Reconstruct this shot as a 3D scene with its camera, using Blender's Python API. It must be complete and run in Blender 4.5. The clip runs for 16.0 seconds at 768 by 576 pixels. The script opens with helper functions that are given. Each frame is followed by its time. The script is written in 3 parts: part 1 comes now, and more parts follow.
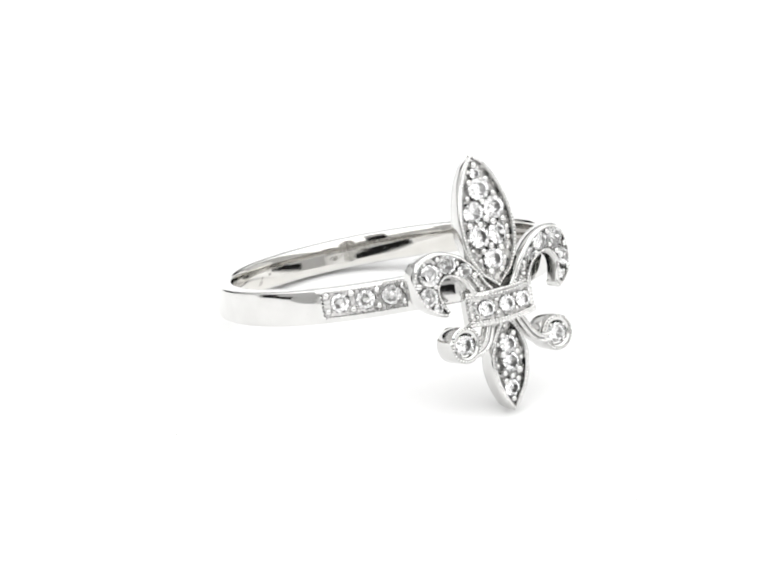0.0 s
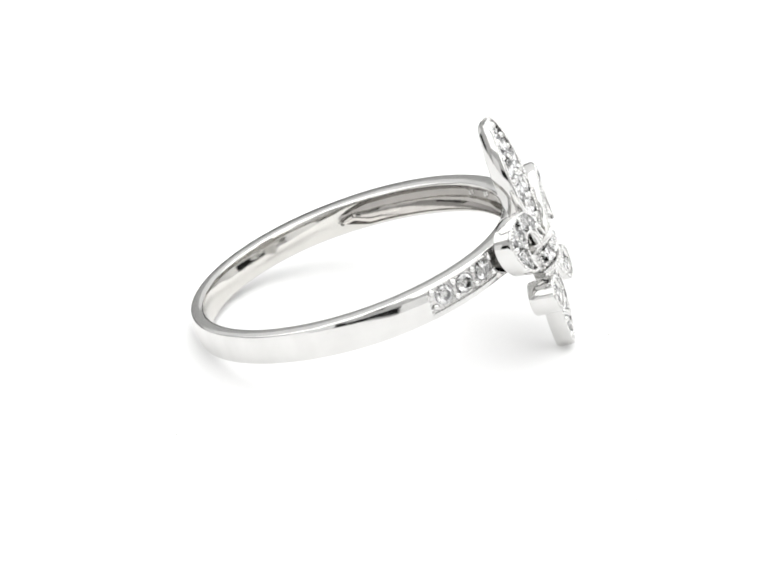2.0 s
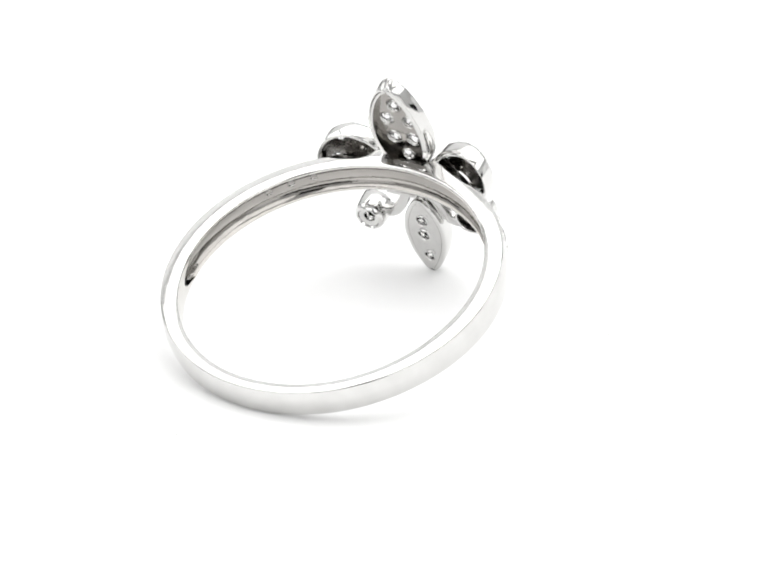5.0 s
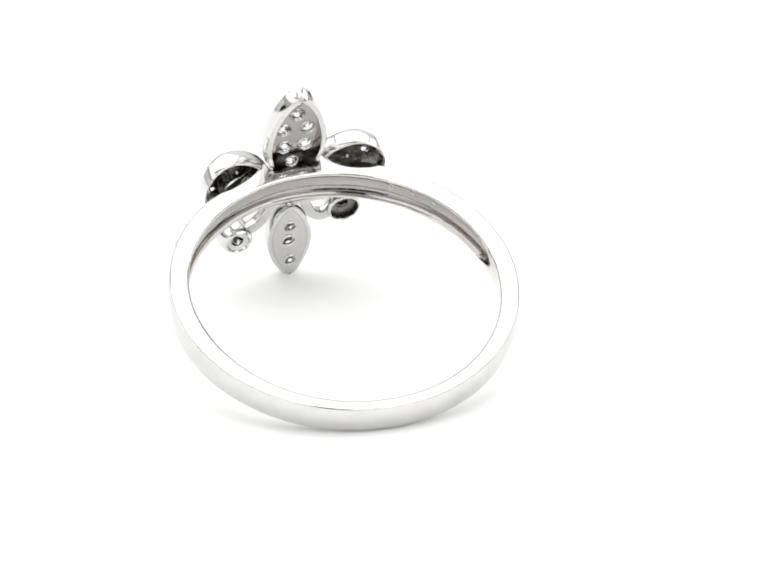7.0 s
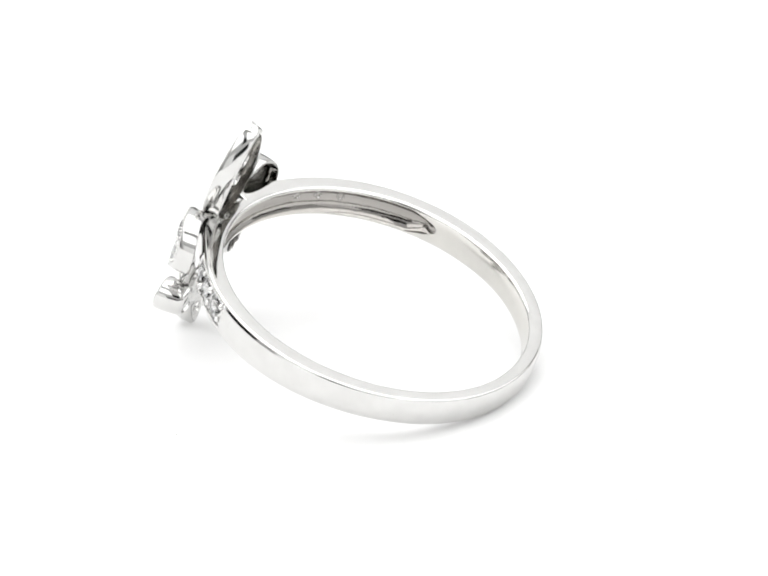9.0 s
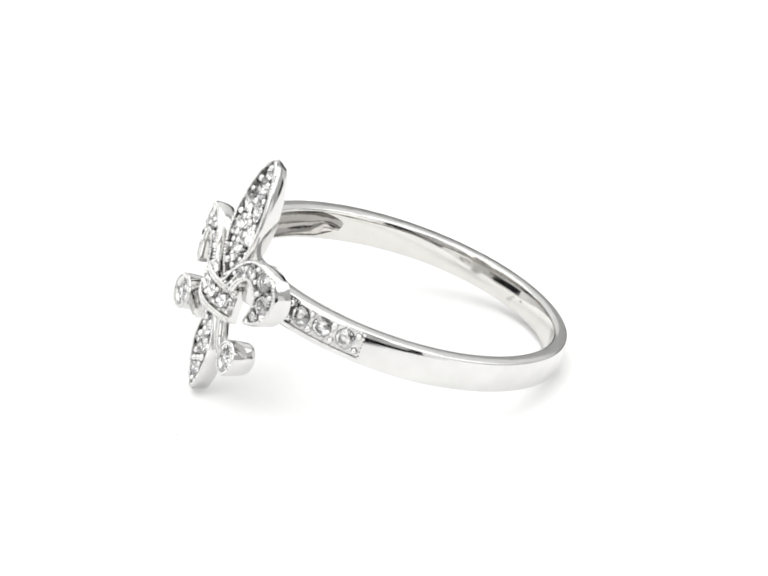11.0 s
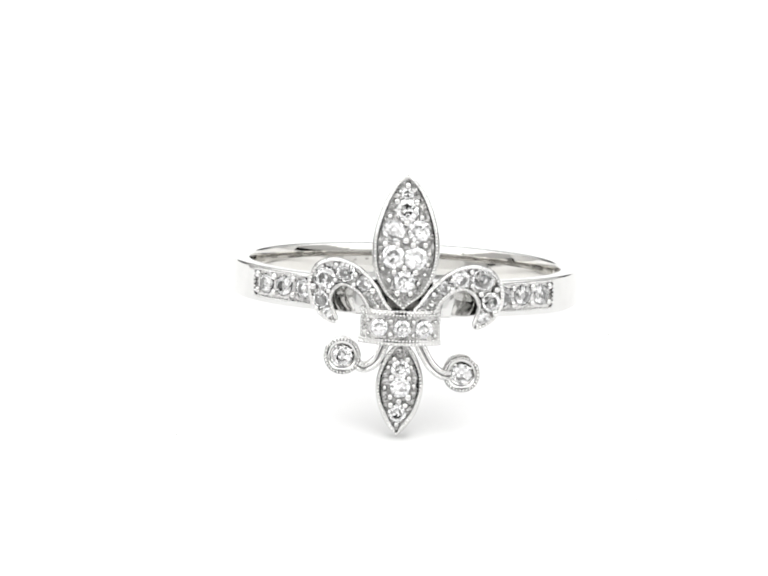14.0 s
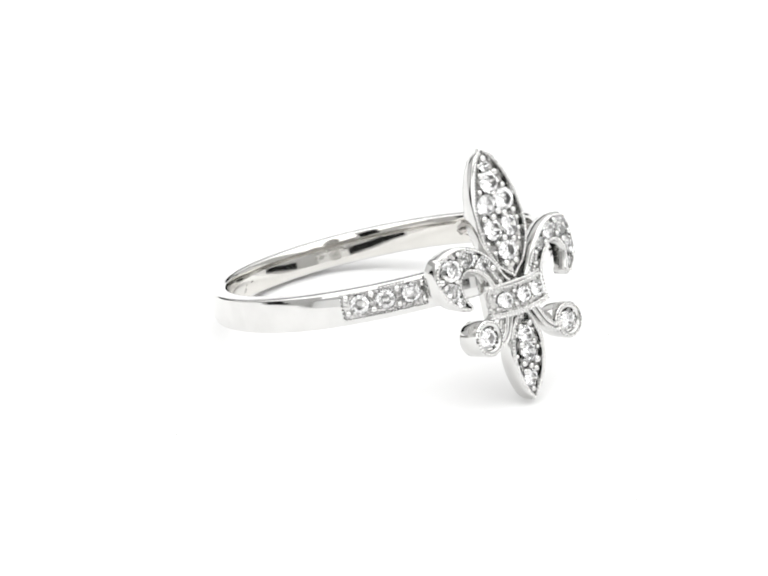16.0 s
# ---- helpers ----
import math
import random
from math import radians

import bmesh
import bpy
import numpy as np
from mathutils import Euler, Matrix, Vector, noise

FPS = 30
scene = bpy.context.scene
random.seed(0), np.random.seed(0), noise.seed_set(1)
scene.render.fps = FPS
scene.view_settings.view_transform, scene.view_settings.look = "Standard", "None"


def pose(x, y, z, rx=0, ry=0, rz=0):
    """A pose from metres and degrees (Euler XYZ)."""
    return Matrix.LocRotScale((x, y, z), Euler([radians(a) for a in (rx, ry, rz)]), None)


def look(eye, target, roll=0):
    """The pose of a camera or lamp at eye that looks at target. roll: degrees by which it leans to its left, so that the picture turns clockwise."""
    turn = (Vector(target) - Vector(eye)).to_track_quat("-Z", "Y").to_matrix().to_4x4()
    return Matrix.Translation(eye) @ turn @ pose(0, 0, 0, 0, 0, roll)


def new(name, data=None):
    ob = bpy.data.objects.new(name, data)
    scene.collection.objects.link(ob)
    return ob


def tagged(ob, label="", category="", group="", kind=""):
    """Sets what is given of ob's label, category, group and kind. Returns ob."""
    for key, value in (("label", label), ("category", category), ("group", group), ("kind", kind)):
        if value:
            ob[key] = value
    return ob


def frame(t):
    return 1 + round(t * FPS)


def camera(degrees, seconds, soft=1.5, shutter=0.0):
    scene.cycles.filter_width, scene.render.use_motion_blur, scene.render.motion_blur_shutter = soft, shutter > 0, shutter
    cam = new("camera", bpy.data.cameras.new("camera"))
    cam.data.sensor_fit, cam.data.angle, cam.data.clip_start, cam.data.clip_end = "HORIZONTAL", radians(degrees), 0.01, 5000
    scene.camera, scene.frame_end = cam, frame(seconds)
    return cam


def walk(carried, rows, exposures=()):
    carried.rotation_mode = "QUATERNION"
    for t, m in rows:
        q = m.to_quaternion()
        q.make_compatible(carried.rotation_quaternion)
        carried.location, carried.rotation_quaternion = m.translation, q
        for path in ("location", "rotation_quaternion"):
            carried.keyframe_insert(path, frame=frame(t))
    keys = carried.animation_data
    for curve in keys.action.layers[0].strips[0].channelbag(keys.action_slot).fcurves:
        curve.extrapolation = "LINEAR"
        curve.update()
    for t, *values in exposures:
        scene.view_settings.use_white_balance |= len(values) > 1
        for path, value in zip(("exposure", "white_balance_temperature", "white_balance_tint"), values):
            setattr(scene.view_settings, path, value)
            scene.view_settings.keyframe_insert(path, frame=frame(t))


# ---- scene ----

from mathutils.geometry import delaunay_2d_cdt

# ---------------------------------------------------------------- camera
cam = camera(5.0, 16.0, soft=2.0)
EYE = Vector((0.0, -0.42790, 0.21103))
YAW, PITCH = radians(-0.095), radians(-25.854)
AHEAD = Vector((-math.sin(YAW) * math.cos(PITCH), math.cos(YAW) * math.cos(PITCH), math.sin(PITCH)))
STAND = look(EYE, EYE + AHEAD, -0.125)
walk(cam, [(0.0, STAND), (16.0, STAND)])

# ---------------------------------------------------------------- world and light
world = bpy.data.worlds.new("world")
world.use_nodes = True
world.node_tree.nodes["Background"].inputs[0].default_value = (0.02, 0.02, 0.02, 1)
world.node_tree.nodes["Background"].inputs[1].default_value = 0.6
scene.world = world


def softbox(name, eye, target, w, h, watts, colour=(1.0, 1.0, 1.0)):
    lamp = bpy.data.lights.new(name, "AREA")
    lamp.shape, lamp.size, lamp.size_y, lamp.energy, lamp.color = "RECTANGLE", w, h, watts, colour
    ob = new(name, lamp)
    ob.matrix_world = look(eye, target)
    return ob


softbox("softbox_top", (0.0, 0.04, 0.57), (0.0, 0.04, 0.0), 0.86, 0.72, 3.65)
softbox("softbox_side", (-0.43, -0.03, 0.27), (0.0, -0.03, 0.12), 0.66, 0.38, 1.0)
softbox("softbox_side", (0.43, -0.03, 0.27), (0.0, -0.03, 0.12), 0.66, 0.38, 1.0)
for x in (-0.252, 0.252):
    softbox("softbox_front", (x, -0.385, 0.245), (x, 0.0, 0.12), 0.37, 0.34, 0.55)


# ---------------------------------------------------------------- materials
def material(name):
    m = bpy.data.materials.new(name)
    m.use_nodes = True
    return m, m.node_tree, m.node_tree.nodes["Principled BSDF"]


def noise_node(tree, scale, detail=3.0):
    coord = tree.nodes.new("ShaderNodeTexCoord")
    n = tree.nodes.new("ShaderNodeTexNoise")
    n.inputs["Scale"].default_value, n.inputs["Detail"].default_value = scale, detail
    tree.links.new(coord.outputs["Object"], n.inputs["Vector"])
    return n


def ramp_node(tree, source, a, b, lo=0.35, hi=0.65):
    r = tree.nodes.new("ShaderNodeValToRGB")
    r.color_ramp.elements[0].position, r.color_ramp.elements[0].color = lo, a
    r.color_ramp.elements[1].position, r.color_ramp.elements[1].color = hi, b
    tree.links.new(source, r.inputs["Fac"])
    return r


def metal(name, colour, rough, bump, scale=900.0, grain=9000.0):
    m, tree, p = material(name)
    p.inputs["Metallic"].default_value = 1.0
    n = noise_node(tree, scale)
    dim = tuple(c * 0.95 for c in colour)
    c = ramp_node(tree, n.outputs["Fac"], (*dim, 1), (*colour, 1))
    tree.links.new(c.outputs["Color"], p.inputs["Base Color"])
    g = noise_node(tree, grain)
    r = ramp_node(tree, g.outputs["Fac"], (rough * 0.7,) * 3 + (1,), (rough * 1.4,) * 3 + (1,))
    tree.links.new(r.outputs["Color"], p.inputs["Roughness"])
    if bump:
        b = tree.nodes.new("ShaderNodeBump")
        b.inputs["Strength"].default_value, b.inputs["Distance"].default_value = bump, 0.00007
        tree.links.new(n.outputs["Fac"], b.inputs["Height"])
        tree.links.new(b.outputs["Normal"], p.inputs["Normal"])
    return m


GOLD = metal("polished_white_gold", (0.695, 0.691, 0.680), 0.07, 0.06)
SATIN = metal("bright_cut_white_gold", (0.68, 0.674, 0.664), 0.12, 1.0, 3600.0)
# unpolished casting tone, darkened further to hold the shade of the hollow backs
CAST_SHADED = metal("unpolished_shaded_white_gold", (0.39, 0.375, 0.355), 0.10, 0.3, 1300.0)
INNER = metal("softly_polished_white_gold", (0.715, 0.702, 0.670), 0.07, 0.05)
# darkest copy of the gold: shade of deep hollows and gaps as colour
DEEP_SHADE = metal("deep_shaded_white_gold", (0.20, 0.193, 0.185), 0.22, 0.25, 2200.0)
BEAD = metal("beaded_white_gold", (0.78, 0.777, 0.768), 0.10, 0.0)

DIAMOND, tree, p = material("diamond")
p.inputs["Base Color"].default_value = (1, 1, 1, 1)
p.inputs["Transmission Weight"].default_value = 1.0
p.inputs["IOR"].default_value = 2.42
p.inputs["Roughness"].default_value = 0.0


def paper(name, colour, rough):
    m, tree, p = material(name)
    n = noise_node(tree, 60.0, 6.0)
    c = ramp_node(tree, n.outputs["Fac"], tuple(v * 0.97 for v in colour) + (1,), (*colour, 1))
    tree.links.new(c.outputs["Color"], p.inputs["Base Color"])
    p.inputs["Roughness"].default_value = rough
    p.inputs["Specular IOR Level"].default_value = 0.2
    g = noise_node(tree, 4000.0)
    b = tree.nodes.new("ShaderNodeBump")
    b.inputs["Strength"].default_value, b.inputs["Distance"].default_value = 0.1, 0.00005
    tree.links.new(g.outputs["Fac"], b.inputs["Height"])
    tree.links.new(b.outputs["Normal"], p.inputs["Normal"])
    return m


PAPER = paper("white_paper", (0.88, 0.88, 0.88), 0.7)
FABRIC = paper("white_tent_fabric", (0.47, 0.47, 0.465), 0.9)
TABLE = paper("grey_table_top", (0.22, 0.22, 0.22), 0.6)
SPECK = paper("grey_dust", (0.55, 0.54, 0.52), 0.9)


# ---------------------------------------------------------------- mesh helpers
def mesh_of(name, verts, faces, mat, smooth=40.0):
    me = bpy.data.meshes.new(name)
    me.from_pydata([tuple(v) for v in verts], [], faces)
    me.materials.append(mat)
    bm = bmesh.new()
    bm.from_mesh(me)
    bmesh.ops.recalc_face_normals(bm, faces=bm.faces)
    bm.to_mesh(me)
    bm.free()
    if smooth:
        me.shade_smooth()
        me.set_sharp_from_angle(angle=radians(smooth))
    return me


# ---------------------------------------------------------------- the light tent
def build_setting():
    # white sheet on the added grey table top
    prof = [(-0.75, 0.0), (-0.40, 0.0), (-0.2, 0.0), (0.0, 0.0), (0.08, 0.0), (0.13, 0.0)]
    v, f = [], []
    k = len(prof)
    for x in (-0.45, 0.45):
        v += [(x, y, z) for y, z in prof]
        v += [(x, y, z - 0.004) for y, z in prof]
    for i in range(k - 1):
        f += [(i, i + 1, 2 * k + i + 1, 2 * k + i), (k + i, 3 * k + i, 3 * k + i + 1, k + i + 1)]
    tagged(new("ground", mesh_of("ground", v, f, PAPER, 60)), "plain white paper sheet under the ring", "paper sheet", kind="structure")
    box_faces = [(0, 1, 3, 2), (4, 6, 7, 5), (0, 4, 5, 1), (2, 3, 7, 6), (0, 2, 6, 4), (1, 5, 7, 3)]

    def panel(name, bits, label, mat=FABRIC, category="tent wall"):
        v, f = [], []
        for x0, x1, y0, y1, z0, z1 in bits:
            o = len(v)
            v += [(x, y, z) for x in (x0, x1) for y in (y0, y1) for z in (z0, z1)]
            f += [tuple(o + q for q in g) for g in box_faces]
        tagged(new(name, mesh_of(name, v, f, mat, 0)), label, category, kind="structure")

    # sides with a long gap above the table edge
    for name, x0, x1 in (("wall_west", -0.46, -0.45), ("wall_east", 0.45, 0.46)):
        panel(name, [(x0, x1, -0.40, -0.19, -0.004, 0.60), (x0, x1, -0.19, 0.05, -0.004, 0.014), (x0, x1, -0.19, 0.05, 0.066, 0.60), (x0, x1, 0.05, 0.43, 0.12, 0.60)],
              "white light tent side with a gap above the table")
        # unseen reflector, added so the metal mirrors a brighter tent foot
        panel(name + "_low", [(x0, x1, 0.05, 0.43, -0.004, 0.12)], "added white reflector card along the foot of the tent", PAPER)
    # out of view: added to darken what the ring's edges mirror
    panel("table", [(-0.46, 0.46, -0.75, 0.43, -0.03, -0.005)], "added unseen grey table top under the white paper", TABLE, "table top")
    panel("wall_back", [(-0.45, 0.45, 0.42, 0.43, 0.10, 0.60)], "white paper back of the tent", PAPER)
    # dimmer strip and gap, also unseen, added for darker edge reflections
    panel("wall_back_low", [(-0.45, 0.45, 0.42, 0.43, 0.05, 0.10)], "white tent fabric above a gap over the table")
    panel("ceiling", [(-0.46, 0.46, -0.40, 0.43, 0.60, 0.61)], "white light tent roof", FABRIC, "tent roof")
    # front with the open slit over the table and the slot for the lens
    panel("wall_front", [(-0.46, -0.17, -0.41, -0.40, 0.11, 0.61), (0.17, 0.46, -0.41, -0.40, 0.11, 0.61),
                         (-0.17, -0.06, -0.41, -0.40, 0.075, 0.61), (0.06, 0.17, -0.41, -0.40, 0.075, 0.61),
                         (-0.06, 0.06, -0.41, -0.40, 0.075, 0.14), (-0.06, 0.06, -0.41, -0.40, 0.265, 0.61),
                         (-0.17, 0.17, -0.41, -0.40, -0.004, 0.012)],
          "white light tent front with a lens slot")
    # two more added reflectors, either side of the front slit
    for name, x0, x1 in (("wall_front_west_low", -0.46, -0.17), ("wall_front_east_low", 0.17, 0.46)):
        panel(name, [(x0, x1, -0.41, -0.40, -0.004, 0.11)], "added white reflector card along the foot of the tent", PAPER)


build_setting()

# ---------------------------------------------------------------- the ring
TURN, TILT, LEAN = radians(36.8), radians(19.5), radians(2.28)
SPIN = 23.03  # degrees a second
_u = Vector((math.cos(TURN), math.sin(TURN), 0))
_v = Vector((math.sin(TURN), -math.cos(TURN), 0))
_z = Vector((0, 0, 1))
_w = _v * math.cos(TILT) + _z * math.sin(TILT)
_n = _z * math.cos(TILT) - _v * math.sin(TILT)
AX = _u * math.cos(LEAN) - _n * math.sin(LEAN)   # across the finger
AY = _n * math.cos(LEAN) + _u * math.sin(LEAN)   # along the finger
AZ = _w                                          # out through the ornament
CENTRE = _u * 1.81 + _v * -0.84 + _z * 4.03      # millimetres from the turning axis
ring = tagged(new("ring"), "polished white gold ring with diamond fleur-de-lis, leaning on white paper", "ring")


def place(x, y, z):
    """Millimetres in the ring's own axes to metres under the ring's root."""
    return (CENTRE + AX * x + AY * y + AZ * z) * 0.001


def facing(p, out, size, spin=0.0):
    """A pose at p whose z axis points along out (both in the ring's axes)."""
    d = (AX * out[0] + AY * out[1] + AZ * out[2]).normalized()
    m = d.to_track_quat("Z", "Y").to_matrix().to_4x4()
    return Matrix.Translation(place(*p)) @ m @ Matrix.Rotation(spin, 4, "Z") @ Matrix.Scale(size, 4)


def part(name, verts, faces, mat, parent, label="", smooth=40.0, floor=None):
    ob = new(name, mesh_of(name, [place(*v) for v in verts], faces, mat, smooth))
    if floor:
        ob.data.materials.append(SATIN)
        # slots 2 and 4 are gold copies with shade in their colour
        ob.data.materials.append(CAST_SHADED)
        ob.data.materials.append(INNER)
        ob.data.materials.append(DEEP_SHADE)
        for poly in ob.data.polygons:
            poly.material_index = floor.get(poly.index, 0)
    ob.parent = parent
    if label:
        tagged(ob, label)
    return ob


def piece(name, me, parent, m):
    ob = new(name, me)
    ob.parent = parent
    ob.matrix_basis = m
    return ob


def brilliant():
    v, f = [], []
    for k in range(8):
        a = k * math.pi / 4
        v.append((0.54 * math.cos(a), 0.54 * math.sin(a), 0.30))
    for k in range(8):
        a = (k + 0.5) * math.pi / 4
        v.append((0.82 * math.cos(a), 0.82 * math.sin(a), 0.155))
    for z in (0.02, -0.02):
        for k in range(16):
            a = k * math.pi / 8
            v.append((math.cos(a), math.sin(a), z))
    for k in range(8):
        a = (k + 0.5) * math.pi / 4
        v.append((0.30 * math.cos(a), 0.30 * math.sin(a), -0.58))
    v.append((0, 0, -0.78))
    f.append(tuple(range(8)))
    for k in range(8):
        n = (k + 1) % 8
        f.append((k, 8 + k, n))
        g0, g1, g2 = 16 + 2 * k, 16 + 2 * k + 1, 16 + (2 * k + 2) % 16
        f += [(k, g0, 8 + k), (8 + k, g0, g1), (8 + k, g1, g2), (8 + k, g2, n)]
        h0, h1, h2 = g0 + 16, g1 + 16, 32 + (2 * k + 2) % 16
        f += [(g0, h0, h1, g1), (g1, h1, h2, g2)]
        q, r = 48 + k, 48 + (k - 1) % 8
        f += [(h0, q, h1), (h1, q, h2), (h0, r, q), (q, r, 56)]
    return mesh_of("diamond", [(x * 0.001, y * 0.001, z * 0.001) for x, y, z in v], f, DIAMOND, 0)


def grain_mesh(segs=8, rings=5):
    v, f = [(0, 0, 1)], []
    for i in range(1, rings):
        a = math.pi * i / rings
        v += [(math.sin(a) * math.cos(2 * math.pi * k / segs), math.sin(a) * math.sin(2 * math.pi * k / segs), math.cos(a)) for k in range(segs)]
    v.append((0, 0, -1))
    for k in range(segs):
        n = (k + 1) % segs
        f.append((0, 1 + k, 1 + n))
        for i in range(rings - 2):
            o = 1 + i * segs
            f.append((o + k, o + segs + k, o + segs + n, o + n))
        o = 1 + (rings - 2) * segs
        f.append((o + k, len(v) - 1, o + n))
    return v, f


STONE = brilliant()
GV, GF = grain_mesh()
PRONG = mesh_of("prong", [(x * 0.001, y * 0.001, z * 0.001) for x, y, z in GV], GF, BEAD, 80)


def stone(parent, p, out, r, spin):
    out = (out[0] + random.uniform(-0.2, 0.2), out[1] + random.uniform(-0.2, 0.2), out[2])
    return piece("diamond", STONE, parent, facing(p, out, r, spin))


def prongs(parent, points, out, r):
    for p in points:
        piece("prong", PRONG, parent, facing(p, out, r * random.uniform(0.9, 1.2)))


def milgrain(name, parent, points, r):
    """A row of tiny beads along a closely spaced path."""
    v, f = [], []
    sv, sf = grain_mesh(6, 4)
    for p in points:
        o = len(v)
        k = r * random.uniform(0.88, 1.1)
        v += [(p[0] + k * x, p[1] + k * y, p[2] + k * z) for x, y, z in sv]
        f += [tuple(o + i for i in g) for g in sf]
    ob = part(name, v, f, BEAD, parent, "row of tiny beaded metal grains", 80)
    return tagged(ob, kind="stuff")


def smooth_path(points, count):
    """Catmull-Rom through the points, resampled evenly."""
    p = [np.array(q, float) for q in points]
    p = [2 * p[0] - p[1]] + p + [2 * p[-1] - p[-2]]
    out = []
    for i in range(1, len(p) - 2):
        for t in np.linspace(0, 1, 24, endpoint=False):
            a, b, c, d = p[i - 1:i + 3]
            out.append(0.5 * (2 * b + (c - a) * t + (2 * a - 5 * b + 4 * c - d) * t * t + (3 * b - a - 3 * c + d) * t ** 3))
    out.append(p[-2])
    out = np.array(out)
    s = np.concatenate([[0], np.cumsum(np.linalg.norm(np.diff(out, axis=0), axis=1))])
    q = np.linspace(0, s[-1], count)
    return np.stack([np.interp(q, s, out[:, k]) for k in range(out.shape[1])], 1)


def spaced(path, step):
    d = np.linalg.norm(np.diff(path, axis=0), axis=1).sum()
    return smooth_path(path, max(2, int(d / step)))


def strip(left, right, front, depth, rim=0.2, recess=0.14, hollow=0.0, bevel=0.06, tuck=0.0, tip=0.0, lip=0.13):
    """A raised setting between two edges: rims, a sunk floor, side walls, and a flat or hollow back. front(s) is its height along it."""
    k = len(left)
    verts, faces = [], []
    rows = 0
    for i in range(k):
        s = i / (k - 1)
        a, b = np.array(left[i]), np.array(right[i])
        width = np.linalg.norm(b - a)
        d = (b - a) / max(width, 1e-6)
        z = front(s)
        fit = min(1.0, width / (2.6 * rim))
        rm, bv, rc = rim * fit, bevel * fit, recess * fit ** 2
        back = z - depth(s) if callable(depth) else z - depth
        tk = tuck * fit
        sect = [(0.04 * fit + tk, back), (tk * 0.75, back + 0.05), (0, z - bv), (0.3 * bv, z - 0.3 * bv), (bv, z), (rm - 0.02 * fit, z), (rm + 0.02 * fit, z - rc)]
        pts = [(a + d * o, h) for o, h in sect] + [(b - d * o, h) for o, h in reversed(sect)]
        wall = max(rm * 0.8, tk + lip * fit)
        top = back + hollow * fit
        inner = [(b - d * wall, back), (b - d * (wall + 0.03 * fit), top), (a + d * (wall + 0.03 * fit), top), (a + d * wall, back)]
        pts += inner
        rows = len(pts)
        # the back stops short of the point
        short = tip * max(0.0, (s - 0.7) / 0.3) ** 1.5
        for j, (xy, h) in enumerate(pts):
            q = short if j > 13 else short * 0.62 if j in (0, 13) else short * 0.45 if j in (1, 12) else short * 0.10 if j in (2, 11) else 0.0
            verts.append((xy[0], xy[1] - q, h))
    for i in range(k - 1):
        for j in range(rows):
            n = (j + 1) % rows
            faces.append((i * rows + j, i * rows + n, (i + 1) * rows + n, (i + 1) * rows + j))
    for o in (0, (k - 1) * rows):
        faces += [tuple(o + j for j in range(14)), (o + 13, o + 14, o + 17, o), (o + 14, o + 15, o + 16, o + 17)]
    return verts, faces, {i * rows + j: 1 for i in range(k - 1) for j in (6, 15)}


def inside(p, loop):
    hit = False
    for (x0, y0), (x1, y1) in zip(loop, loop[1:] + loop[:1]):
        if (y0 > p[1]) != (y1 > p[1]) and p[0] < (x1 - x0) * (p[1] - y0) / (y1 - y0) + x0:
            hit = not hit
    return hit


def pierced(loop, holes, height):
    """A sheet inside loop with round holes (x, y, r): its vertices, faces and the loops of the holes."""
    pts, edges, rims = [(x, y) for x, y in loop], [], []
    k = len(pts)
    edges += [(i, (i + 1) % k) for i in range(k)]
    for x, y, r in holes:
        o = len(pts)
        pts += [(x + r * math.cos(2 * math.pi * i / 14), y + r * math.sin(2 * math.pi * i / 14)) for i in range(14)]
        edges += [(o + i, o + (i + 1) % 14) for i in range(14)]
    out, _, tris, orig, _, _ = delaunay_2d_cdt([Vector(p) for p in pts], edges, [], 0, 1e-7)
    where = {}
    for i, src in enumerate(orig):
        for q in src:
            where[q] = i
    keep = []
    for t in tris:
        c = sum((out[i] for i in t), Vector((0, 0))) / len(t)
        if inside(c, pts[:k]) and all((c.x - x) ** 2 + (c.y - y) ** 2 > (r * 0.97) ** 2 for x, y, r in holes):
            keep.append(tuple(t))
    for n in range(len(holes)):
        rims.append([where[k + 14 * n + i] for i in range(14)])
    return [(p.x, p.y, height(p.x, p.y)) for p in out], keep, rims


